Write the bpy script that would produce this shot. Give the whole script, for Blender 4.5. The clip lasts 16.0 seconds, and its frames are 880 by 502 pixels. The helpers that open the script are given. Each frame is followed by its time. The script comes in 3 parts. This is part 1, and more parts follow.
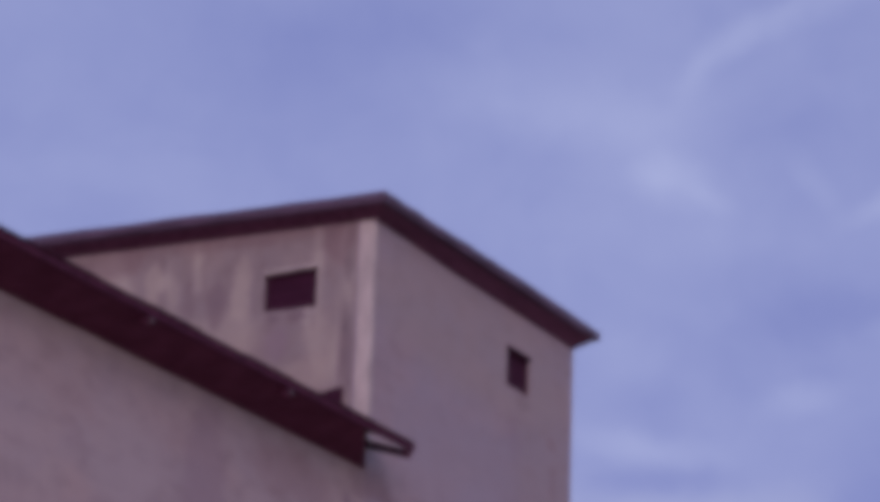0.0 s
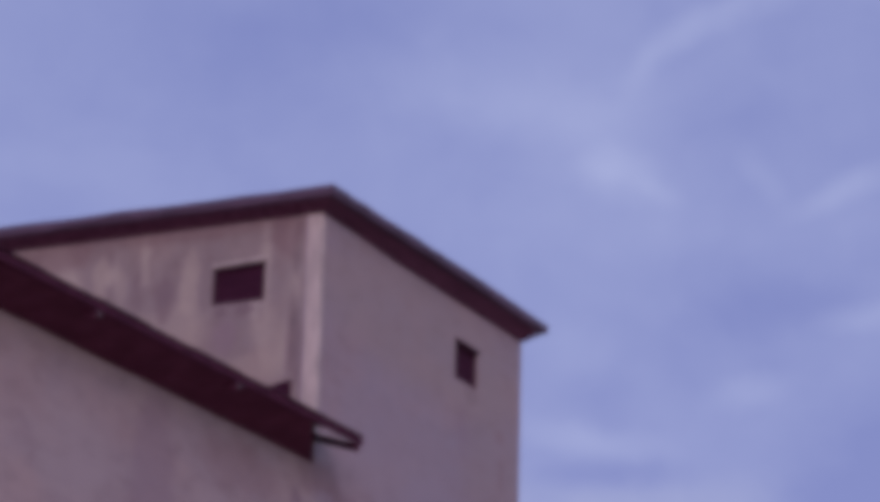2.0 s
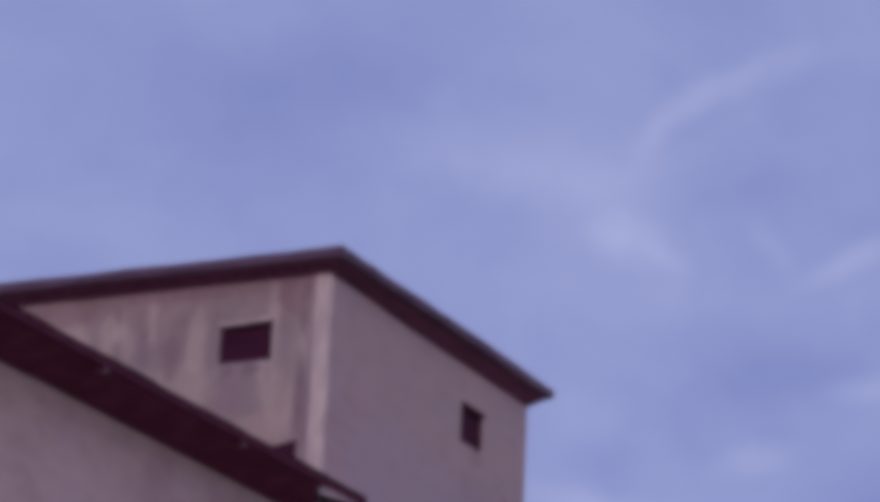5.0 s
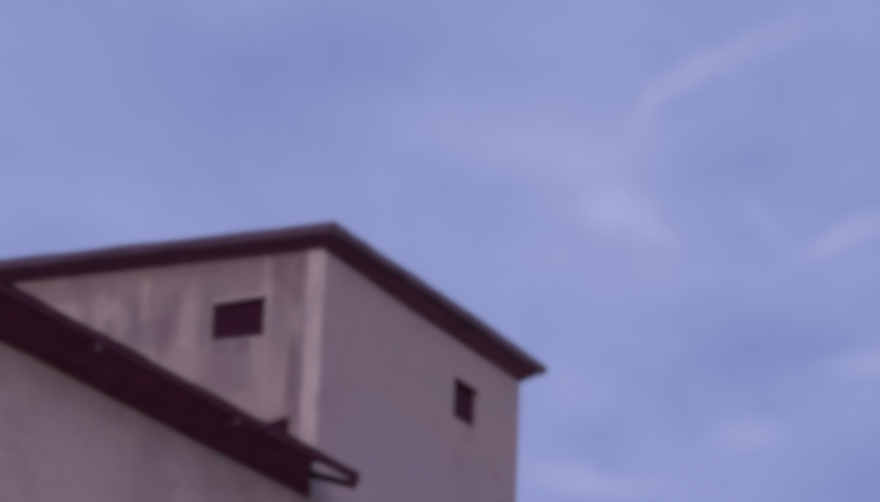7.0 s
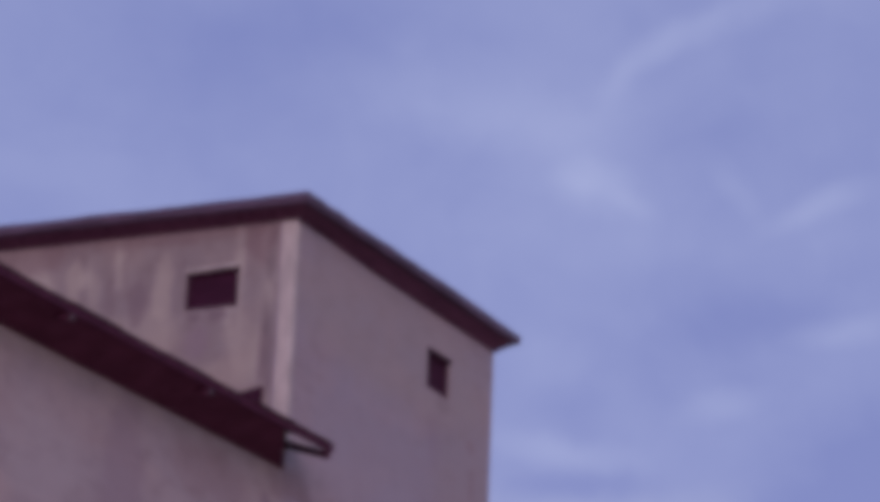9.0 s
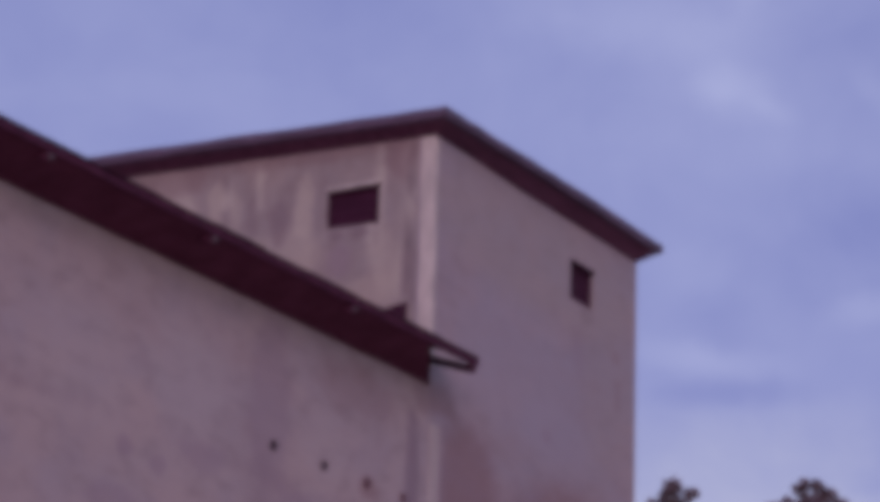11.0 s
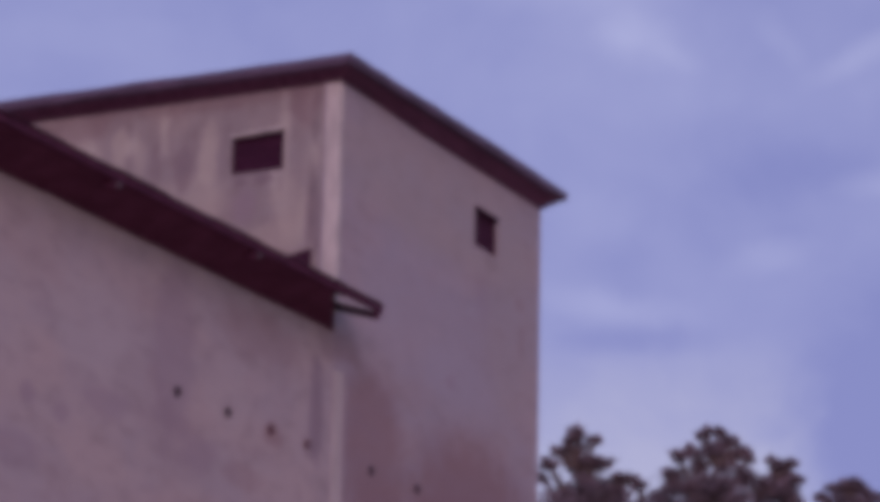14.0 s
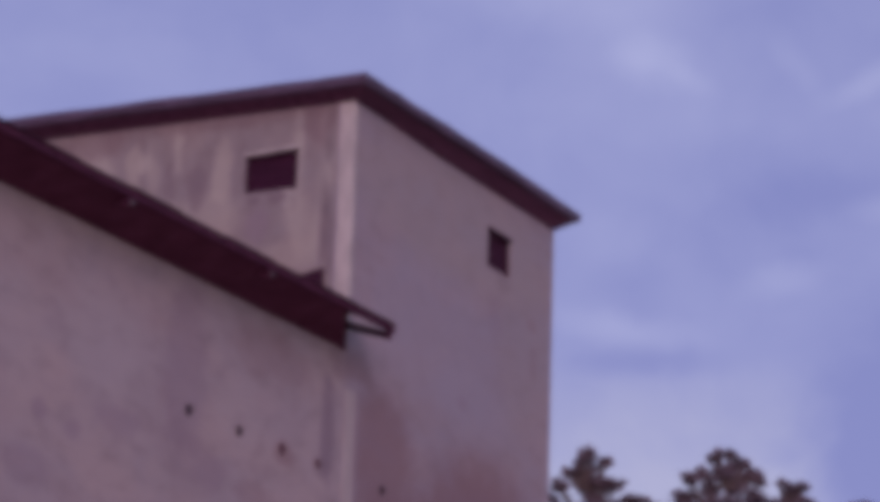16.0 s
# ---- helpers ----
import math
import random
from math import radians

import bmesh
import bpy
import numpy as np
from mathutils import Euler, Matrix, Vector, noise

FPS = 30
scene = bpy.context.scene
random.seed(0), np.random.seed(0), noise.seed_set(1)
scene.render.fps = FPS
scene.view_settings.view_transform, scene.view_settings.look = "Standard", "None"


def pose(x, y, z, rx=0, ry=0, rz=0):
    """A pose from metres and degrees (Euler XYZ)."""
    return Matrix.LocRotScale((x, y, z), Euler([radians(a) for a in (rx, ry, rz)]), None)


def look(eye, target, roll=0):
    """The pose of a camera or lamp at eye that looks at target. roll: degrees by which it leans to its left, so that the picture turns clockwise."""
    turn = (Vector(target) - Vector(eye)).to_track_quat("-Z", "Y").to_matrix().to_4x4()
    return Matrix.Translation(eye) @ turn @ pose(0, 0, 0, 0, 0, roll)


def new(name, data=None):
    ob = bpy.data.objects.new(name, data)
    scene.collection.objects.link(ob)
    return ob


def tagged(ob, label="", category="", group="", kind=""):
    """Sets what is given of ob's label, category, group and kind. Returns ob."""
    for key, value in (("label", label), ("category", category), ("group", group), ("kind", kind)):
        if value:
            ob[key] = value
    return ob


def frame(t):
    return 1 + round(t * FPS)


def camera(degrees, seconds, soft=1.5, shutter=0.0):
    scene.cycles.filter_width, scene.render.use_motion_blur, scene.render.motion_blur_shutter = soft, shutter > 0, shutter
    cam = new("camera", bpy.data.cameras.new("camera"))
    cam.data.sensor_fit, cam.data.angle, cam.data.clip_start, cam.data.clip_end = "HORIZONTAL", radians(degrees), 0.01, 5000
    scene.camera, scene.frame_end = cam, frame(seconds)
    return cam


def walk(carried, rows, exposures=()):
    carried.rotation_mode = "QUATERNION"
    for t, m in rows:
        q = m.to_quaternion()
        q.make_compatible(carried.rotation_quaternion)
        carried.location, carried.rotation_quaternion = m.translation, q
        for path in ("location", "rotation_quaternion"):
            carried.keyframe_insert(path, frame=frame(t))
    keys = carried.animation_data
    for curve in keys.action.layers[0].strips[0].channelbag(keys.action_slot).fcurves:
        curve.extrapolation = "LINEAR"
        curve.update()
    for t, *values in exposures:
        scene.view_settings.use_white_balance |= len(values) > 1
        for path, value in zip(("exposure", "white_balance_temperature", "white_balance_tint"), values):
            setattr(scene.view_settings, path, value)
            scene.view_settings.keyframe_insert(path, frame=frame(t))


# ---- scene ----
# World: the tower's corner stands at the origin; the long wall runs along +x and faces -y, the side wall runs along +y and faces -x.
cam = camera(15.79, 16.0, soft=8.5)
EYE = Vector((-29.143, -15.482, 1.6))
# seconds, heading (degrees from +x), tilt, lean
PATH = [
    (0, 26.720, 17.662, 1.895), (0.5, 26.624, 17.437, 2.063), (1, 26.256, 17.350, 1.708), (1.5, 25.906, 17.471, 1.497),
    (2, 25.734, 17.567, 1.514), (2.5, 25.810, 17.594, 1.675), (3, 25.808, 17.763, 1.964), (3.5, 25.760, 17.964, 2.125),
    (4, 25.784, 18.234, 2.274), (6.3, 26.064, 18.935, 2.95), (6.5, 25.972, 18.774, 2.844), (7, 25.769, 18.263, 2.425),
    (7.5, 25.565, 18.021, 2.225), (8, 25.429, 17.887, 2.195), (8.5, 25.302, 17.795, 2.253), (9, 25.247, 17.747, 2.338),
    (9.5, 25.873, 17.410, 1.854), (10, 27.193, 16.744, 1.415), (12.3, 27.937, 15.861, 1.58), (12.5, 27.814, 15.804, 1.55),
    (13, 26.969, 15.503, 1.09), (13.5, 26.205, 15.258, 0.96), (14, 26.039, 15.174, 1.149), (14.5, 26.016, 15.236, 1.224),
    (15, 26.116, 15.171, 1.150), (15.5, 26.156, 15.224, 1.38), (16, 26.288, 15.535, 1.72)]


def heading(az, el):
    a, e = radians(az), radians(el)
    return Vector((math.cos(a) * math.cos(e), math.sin(a) * math.cos(e), math.sin(e)))


# seconds, stops, kelvin, tint
BALANCE = [(0, -0.07, 6410, 71), (4.2, -0.08, 6370, 70), (9.5, -0.11, 6380, 70), (12.3, -0.07, 6540, 77), (16, -0.08, 6530, 77)]
walk(cam, [(t, look(EYE, EYE + heading(a, e) * 10, r)) for t, a, e, r in PATH], BALANCE)

# ---- world and sun ----
SUN_AZ, SUN_EL = 212.0, 16.0      # where the light comes from, degrees from +x


class Nodes:
    """Short way of writing node trees."""

    def __init__(self, tree):
        self.tree = tree
        tree.nodes.clear()

    def add(self, kind, *links):
        n = self.tree.nodes.new(kind)
        for slot, v in links:
            if isinstance(v, bpy.types.NodeSocket):
                self.tree.links.new(v, n.inputs[slot])
            else:
                n.inputs[slot].default_value = v
        return n

    def math(self, op, a, b=0.0, c=0.0, clamp=False):
        n = self.add("ShaderNodeMath", (0, a), (1, b), (2, c))
        n.operation, n.use_clamp = op, clamp
        return n.outputs[0]

    def vec(self, op, a, b=(0, 0, 0)):
        n = self.add("ShaderNodeVectorMath", (0, a), (1, b))
        n.operation = op
        return n.outputs["Value"] if op in ("DOT_PRODUCT", "LENGTH") else n.outputs[0]

    def noise(self, vector, scale, detail=4.0, rough=0.55, distort=0.0):
        return self.add("ShaderNodeTexNoise", ("Vector", vector), ("Scale", scale), ("Detail", detail), ("Roughness", rough), ("Distortion", distort)).outputs["Fac"]

    def scaled(self, vector, scale, rot=(0, 0, 0), loc=(0, 0, 0)):
        return self.add("ShaderNodeMapping", ("Vector", vector), ("Location", loc), ("Rotation", rot), ("Scale", scale)).outputs[0]

    def span(self, value, a, b, c=0.0, d=1.0, smooth=True):
        n = self.add("ShaderNodeMapRange", ("Value", value), ("From Min", a), ("From Max", b), ("To Min", c), ("To Max", d))
        n.interpolation_type = "SMOOTHSTEP" if smooth else "LINEAR"
        return n.outputs[0]

    def mix(self, fac, a, b, kind="MIX"):
        n = self.add("ShaderNodeMix")
        n.data_type, n.blend_type = "RGBA", kind
        for slot, v in ((0, fac), (6, a), (7, b)):
            if isinstance(v, bpy.types.NodeSocket):
                self.tree.links.new(v, n.inputs[slot])
            else:
                n.inputs[slot].default_value = (*v, 1) if isinstance(v, tuple) and len(v) == 3 else v
        return n.outputs[2]


world = bpy.data.worlds.new("sky")
scene.world = world
world.use_nodes = True
k = Nodes(world.node_tree)
direction = k.add("ShaderNodeTexCoord").outputs["Generated"]
clear = k.add("ShaderNodeTexSky")
clear.sky_type, clear.sun_disc = "NISHITA", False
clear.sun_elevation, clear.sun_rotation = radians(SUN_EL), radians(90 - SUN_AZ)
clear.air_density, clear.dust_density = 1.0, 2.0
sky = clear.outputs[0]
SKY_STRENGTH, CLOUD = 0.06, (4.1, 6.75, 8.6)
# high thin cloud over all the sky, with faint slanting streaks
slanted = k.scaled(direction, (2.0, 9.0, 14.0), rot=(radians(-28), 0, radians(-26)))
veil = k.span(k.noise(slanted, 1.6, 5, 0.5, 0.6), 0.3, 0.72)
mottle = k.span(k.noise(direction, 26.0, 5, 0.55, 0.3), 0.25, 0.8)
rise = k.add("ShaderNodeSeparateXYZ", (0, direction)).outputs[2]
cover = k.math("MULTIPLY_ADD", veil, 0.14, 0.14)
cover = k.math("MULTIPLY_ADD", mottle, 0.16, cover)
cover = k.math("MULTIPLY_ADD", k.span(rise, 0.26, 0.18), 0.16, cover)


def wisp(az, el, long, wide, slant):
    """A soft streak of cloud about a heading: half its length and width in degrees, its slant against the horizon."""
    c = heading(az, el)
    right = Vector((c.y, -c.x, 0)).normalized()
    up = right.cross(c)
    s, w = math.sin(radians(slant)), math.cos(radians(slant))
    along, across = right * w + up * s, up * w - right * s
    a = k.math("DIVIDE", k.vec("DOT_PRODUCT", direction, tuple(along)), math.tan(radians(long)))
    a0 = k.math("SUBTRACT", a, c.dot(along) / math.tan(radians(long)))
    b = k.math("DIVIDE", k.vec("DOT_PRODUCT", direction, tuple(across)), math.tan(radians(wide)))
    b0 = k.math("SUBTRACT", b, c.dot(across) / math.tan(radians(wide)))
    curl = min(1.0, 0.35 / wide)
    bend = k.math("MULTIPLY_ADD", k.noise(direction, 60.0, 3), 1.6 * curl, -0.8 * curl)
    b1 = k.math("ADD", b0, bend)
    d = k.math("SQRT", k.math("ADD", k.math("MULTIPLY", a0, a0), k.math("MULTIPLY", b1, b1)))
    front = k.math("GREATER_THAN", k.vec("DOT_PRODUCT", direction, tuple(c)), 0.5)
    return k.math("MULTIPLY", k.span(d, 0.0, 1.6, 1.0, 0.0), front)


# azimuth, height, half length and width, slant, gain: a curved plume, a rounded puff, streaks and broad banks
PALE = [(21.9, 20.95, 0.5, 0.28, 60, 0.12), (21.35, 21.42, 0.6, 0.3, 42, 0.18), (20.5, 21.85, 0.75, 0.3, 25, 0.16), (19.4, 22.22, 0.8, 0.3, 16, 0.1),
        (22.25, 18.95, 0.75, 0.5, -10, 0.22), (22.7, 19.1, 0.42, 0.36, 0, 0.1), (21.6, 18.7, 0.5, 0.2, -24, 0.1),
        (18.1, 18.68, 1.0, 0.26, 23, 0.2), (19.65, 19.0, 0.7, 0.25, -55, 0.1), (25.0, 20.6, 2.4, 0.75, -5, 0.13),
        (23.3, 19.75, 1.6, 0.7, -12, 0.17), (22.2, 20.2, 1.0, 0.5, 20, 0.1), (17.6, 16.45, 0.9, 0.25, 8, 0.2),
        (23.6, 18.9, 1.3, 0.7, 0, 0.1), (22.3, 18.0, 2.6, 1.0, 0, 0.05), (19.4, 17.9, 2.2, 0.8, 10, 0.05), (23.3, 15.8, 0.8, 0.6, 0, 0.1), (22.9, 14.2, 1.3, 0.3, -8, 0.2), (19.9, 15.1, 0.8, 0.3, 15, 0.14)]
DULL = [(29.5, 21.2, 3.2, 1.3, 8, 0.14), (20.0, 20.0, 0.9, 0.5, 10, 0.08), (19.6, 16.6, 1.6, 0.5, 5, 0.14), (21.0, 17.3, 1.3, 0.5, 0, 0.1),
        (22.4, 13.6, 1.5, 0.26, 3, 0.14), (17.1, 12.3, 2.6, 2.1, 60, 0.5), (22.7, 15.0, 0.8, 0.45, 0, 0.12), (20.2, 15.6, 2.4, 0.7, 0, 0.07)]
for clouds, sign in ((PALE, 1), (DULL, -1)):
    for az, el, long, wide, slant, gain in clouds:
        cover = k.math("MULTIPLY_ADD", wisp(az, el, long, wide, slant), sign * 1.5 * gain, cover)
cover = k.math("ADD", cover, 0.0, clamp=True)
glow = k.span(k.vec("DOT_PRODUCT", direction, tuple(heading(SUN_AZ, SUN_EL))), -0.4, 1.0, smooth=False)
grey = k.mix(cover, (0.75, 0.82, 0.97), (1.47, 1.48, 1.30))
# low down the haze takes the blue out of the sky
haze = k.math("MULTIPLY", k.span(rise, 0.242, 0.214), k.span(cover, 0.02, 0.6))
grey = k.mix(1.0, k.mix(haze, grey, (1.57, 1.51, 1.16)), (*CLOUD, 1), "MULTIPLY")
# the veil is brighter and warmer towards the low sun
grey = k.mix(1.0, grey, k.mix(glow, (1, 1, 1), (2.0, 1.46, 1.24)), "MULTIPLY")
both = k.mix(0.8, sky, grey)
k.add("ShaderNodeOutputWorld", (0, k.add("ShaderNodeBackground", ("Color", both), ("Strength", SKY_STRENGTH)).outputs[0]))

sun = new("sun", bpy.data.lights.new("sun", "SUN"))
sun.data.energy, sun.data.angle, sun.data.color = 0.85, radians(35), (1.0, 0.83, 0.74)
sun.matrix_world = look(heading(SUN_AZ, SUN_EL) * 60, (0, 0, 0))

# ---- materials ----


def material(name, rough=0.8, metal=0.0, gloss=0.5):
    m = bpy.data.materials.new(name)
    m.use_nodes = True
    n = Nodes(m.node_tree)
    shader = n.add("ShaderNodeBsdfPrincipled", ("Roughness", rough), ("Metallic", metal), ("Specular IOR Level", gloss))
    n.add("ShaderNodeOutputMaterial", (0, shader.outputs[0]))
    return m, n, shader, n.add("ShaderNodeTexCoord").outputs["Object"]


def finish(n, shader, colour, height=None, bump=0.3, depth=0.01):
    n.tree.links.new(colour, shader.inputs["Base Color"])
    if height is not None:
        b = n.add("ShaderNodeBump", ("Height", height), ("Strength", bump), ("Distance", depth))
        n.tree.links.new(b.outputs[0], shader.inputs["Normal"])


# marks on the walls, some of them painted shadow: along the wall, height, half width, half height, strength, colour
RUST, PURPLE, COOL, CREAM, GRIME_SHADE = (0.23, 0.135, 0.135), (0.285, 0.232, 0.265), (0.345, 0.342, 0.385), (0.46, 0.435, 0.36), (0.20, 0.155, 0.17)
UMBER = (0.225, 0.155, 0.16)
MARKS = {
    # the umber marks darken the top of the side wall below the soffit
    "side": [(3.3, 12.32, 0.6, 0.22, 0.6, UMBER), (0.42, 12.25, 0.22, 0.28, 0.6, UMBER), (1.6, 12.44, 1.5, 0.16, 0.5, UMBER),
             (2.8, 11.98, 0.13, 0.28, 0.65, CREAM), (2.52, 11.85, 0.1, 0.24, 0.4, CREAM), (1.64, 11.78, 0.14, 0.4, 0.7, CREAM), (1.9, 11.3, 0.5, 0.32, 0.5, CREAM), (0.55, 11.0, 0.2, 0.5, 0.4, CREAM), (0.9, 10.75, 0.4, 0.2, 0.4, CREAM),
             (1.97, 11.66, 0.14, 0.33, 0.65, GRIME_SHADE), (2.3, 11.8, 0.1, 0.3, 0.35, GRIME_SHADE),
             # the first two paint the shadow under the window sill
             (1.22, 11.42, 0.09, 0.07, 0.75, GRIME_SHADE), (0.93, 11.44, 0.13, 0.06, 0.75, GRIME_SHADE), (1.16, 11.15, 0.17, 0.26, 0.5, PURPLE), (0.3, 10.8, 0.12, 0.4, 0.45, GRIME_SHADE)],
    "tower": [(3.5, 8.15, 1.85, 1.1, 0.72, RUST), (0.95, 8.55, 0.85, 0.95, 0.64, RUST), (2.6, 7.6, 3.5, 0.8, 0.4, RUST),
              # both umber marks paint the shadow of the eave end on the tower
              (2.2, 10.3, 1.9, 0.9, 0.5, COOL), (3.3, 9.7, 1.2, 0.45, 0.4, COOL), (0.25, 9.52, 0.4, 0.2, 0.6, UMBER), (0.6, 9.3, 0.35, 0.25, 0.3, UMBER),
              (2.9, 9.68, 0.14, 0.1, 0.4, PURPLE), (4.76, 11.05, 0.14, 0.1, 0.4, RUST), (4.83, 10.6, 0.1, 0.2, 0.35, RUST), (3.75, 10.9, 0.22, 0.35, 0.3, PURPLE),
              (3.95, 11.38, 0.22, 0.12, 0.75, GRIME_SHADE), (2.6, 11.75, 3.2, 0.75, 0.5, (0.345, 0.325, 0.3)), (4.6, 10.6, 0.9, 1.2, 0.3, (0.345, 0.325, 0.305))],
    "wing": [(-3.3, 8.7, 0.45, 1.1, 0.5, PURPLE), (-4.5, 7.92, 0.4, 0.16, 0.45, PURPLE), (-2.75, 7.78, 0.4, 0.2, 0.45, PURPLE), (-5.81, 7.75, 0.13, 0.1, 0.6, PURPLE), (-5.25, 7.69, 0.17, 0.1, 0.5, PURPLE), (-6.0, 7.2, 0.4, 0.2, 0.4, PURPLE),
             # the umber mark carries the painted eave-end shadow onto the wing
             (-1.27, 8.24, 0.22, 0.16, 0.55, RUST), (-0.5, 8.26, 0.15, 0.12, 0.45, GRIME_SHADE), (-1.6, 9.2, 0.9, 0.3, 0.3, RUST), (-0.33, 8.7, 0.17, 0.6, 0.75, (0.22, 0.175, 0.205)), (-1.9, 7.7, 0.5, 0.14, 0.3, RUST), (-0.1, 9.45, 0.32, 0.22, 0.5, UMBER),
             (-4.8, 8.6, 0.8, 0.55, 0.4, (0.45, 0.43, 0.42)), (-6.5, 8.4, 0.9, 0.7, 0.25, (0.45, 0.43, 0.42)), (-2.2, 8.5, 0.5, 0.4, 0.25, (0.45, 0.43, 0.42))],
}
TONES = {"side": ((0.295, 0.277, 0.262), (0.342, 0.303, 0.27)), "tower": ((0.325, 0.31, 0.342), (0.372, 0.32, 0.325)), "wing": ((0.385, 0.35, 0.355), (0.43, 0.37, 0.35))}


def plaster(name, kind):
    """Old unpainted cement render: trowel mottling, rain streaks, blooms of lichen, marks and painted shadows."""
    m, n, shader, p = material(name, 0.92, gloss=0.3)
    x, y, z = n.add("ShaderNodeSeparateXYZ", (0, p)).outputs
    side = kind == "side"
    # broad warm and cool patches, then trowel mottling laid on in long level sweeps
    q = n.scaled(p, (1.0, 1.0, 1.0) if side else (0.5, 0.5, 1.0))
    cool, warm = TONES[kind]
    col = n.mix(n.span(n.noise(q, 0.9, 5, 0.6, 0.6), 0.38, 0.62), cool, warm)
    col = n.mix(n.math("MULTIPLY", n.span(n.noise(q, 2.3, 4, 0.6, 0.6), 0.42, 0.7), 0.4 if side else 0.25), col, tuple(c * 0.8 for c in cool))
    col = n.mix(n.math("MULTIPLY", n.span(n.noise(q, 5.0, 4, 0.6), 0.45, 0.72), 0.6 if side else 0.42), col, (0.23, 0.195, 0.19))
    streak = n.noise(n.scaled(p, (1.9, 1.9, 0.35)), 1.0, 1.5, 0.45, 1.2)
    blot = n.noise(n.scaled(p, (1.6, 1.6, 0.8) if side else (0.8, 0.8, 1.2)), 1.0, 5, 0.62, 0.8)
    if side:
        smear = n.noise(n.scaled(p, (4.5, 4.5, 1.8)), 1.0, 5, 0.65, 1.0)
        col = n.mix(n.math("MULTIPLY", n.span(smear, 0.54, 0.7), 0.55), col, (0.215, 0.175, 0.175))
        col = n.mix(n.math("MULTIPLY", n.span(smear, 0.46, 0.32), 0.4), col, (0.43, 0.405, 0.34))
        col = n.mix(n.math("MULTIPLY", n.math("MULTIPLY", n.span(streak, 0.48, 0.62), n.span(blot, 0.42, 0.6)), 0.5), col, (0.56, 0.55, 0.46))
        col = n.mix(n.math("MULTIPLY", n.span(streak, 0.48, 0.34), 0.35), col, (0.25, 0.22, 0.215))
        # a dark run down beside the corner column
        run = n.math("MULTIPLY", n.span(n.math("ABSOLUTE", n.math("SUBTRACT", y, 0.29)), 0.13, 0.03), n.span(n.noise(n.scaled(p, (3, 3, 1.4)), 1.0, 3), 0.38, 0.58))
        col = n.mix(n.math("MULTIPLY", n.math("MULTIPLY", run, n.span(blot, 0.36, 0.6)), 0.85), col, (0.17, 0.14, 0.15))
    else:
        col = n.mix(n.math("MULTIPLY", n.span(blot, 0.5, 0.68), 0.32), col, (0.32, 0.25, 0.245))
        # a patchy day joint in the render along the floor slab
        line = n.math("ABSOLUTE", n.math("SUBTRACT", z, n.math("MULTIPLY_ADD", n.noise(p, 1.5, 3), 0.3, 7.85)))
        col = n.mix(n.math("MULTIPLY", n.math("MULTIPLY", n.span(line, 0.14, 0.02), n.span(blot, 0.42, 0.6)), 0.3), col, (0.24, 0.185, 0.2))
    # single marks and painted shadows, their rims ragged
    ragged = n.math("MULTIPLY_ADD", n.noise(n.scaled(p, (3.2, 3.2, 3.0)), 1.0, 6, 0.65, 0.6), 1.7, -0.85)
    along = y if side else x
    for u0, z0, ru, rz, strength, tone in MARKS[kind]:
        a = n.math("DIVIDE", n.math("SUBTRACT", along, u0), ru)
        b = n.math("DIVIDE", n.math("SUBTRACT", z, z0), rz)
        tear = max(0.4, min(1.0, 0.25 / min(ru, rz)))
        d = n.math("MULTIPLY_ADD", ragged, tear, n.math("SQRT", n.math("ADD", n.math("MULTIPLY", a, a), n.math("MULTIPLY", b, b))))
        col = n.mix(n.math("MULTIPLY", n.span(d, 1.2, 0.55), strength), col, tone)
    # the block courses show faintly through the render
    course = n.span(n.math("ABSOLUTE", n.math("SUBTRACT", n.math("FRACT", n.math("MULTIPLY", z, 4.6)), 0.5)), 0.08, 0.0)
    col = n.mix(n.math("MULTIPLY", n.math("MULTIPLY", course, n.span(n.noise(q, 1.7, 3), 0.4, 0.65)), 0.12), col, (0.24, 0.21, 0.215))
    grain = n.noise(p, 55.0, 4, 0.7)
    col = n.mix(n.math("MULTIPLY", grain, 0.2), col, (0.27, 0.24, 0.23))
    finish(n, shader, col, n.math("ADD", grain, n.math("MULTIPLY", n.noise(p, 5.0, 4), 2.0)), 0.35, 0.012)
    return m


def weathered(name, dark, light, scale=3.0, rough=0.8, metal=0.0, stretch=(1, 1, 1), bump=0.3, fine=40.0, gloss=0.5):
    m, n, shader, p = material(name, rough, metal, gloss)
    q = n.scaled(p, stretch)
    col = n.mix(n.span(n.noise(q, scale, 5, 0.6), 0.3, 0.72), dark, light)
    grain = n.noise(q, fine, 4, 0.7)
    col = n.mix(n.math("MULTIPLY", grain, 0.35), col, tuple(c * 0.6 for c in dark))
    finish(n, shader, col, grain, bump, 0.006)
    return m


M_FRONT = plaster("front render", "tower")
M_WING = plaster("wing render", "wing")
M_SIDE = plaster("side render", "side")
M_COLUMN = weathered("limewashed column", (0.43, 0.415, 0.375), (0.66, 0.64, 0.565), 3.0, 0.9, stretch=(2, 2, 0.8), gloss=0.3)
M_SLAB = weathered("weathered roof edge", (0.085, 0.058, 0.09), (0.155, 0.108, 0.165), 4.0, 0.7, stretch=(0.6, 0.6, 3), gloss=0.3)
# these reds put the lifted, ruddy tone of the shadows into the colour
M_TIMBER = weathered("timber with red shadow tint", (0.115, 0.042, 0.08), (0.178, 0.067, 0.118), 5.0, 0.75, stretch=(0.4, 2, 2), gloss=0.2)
M_STEEL = weathered("steel with red shadow tint", (0.075, 0.023, 0.046), (0.13, 0.04, 0.076), 8.0, 0.92, gloss=0.12)
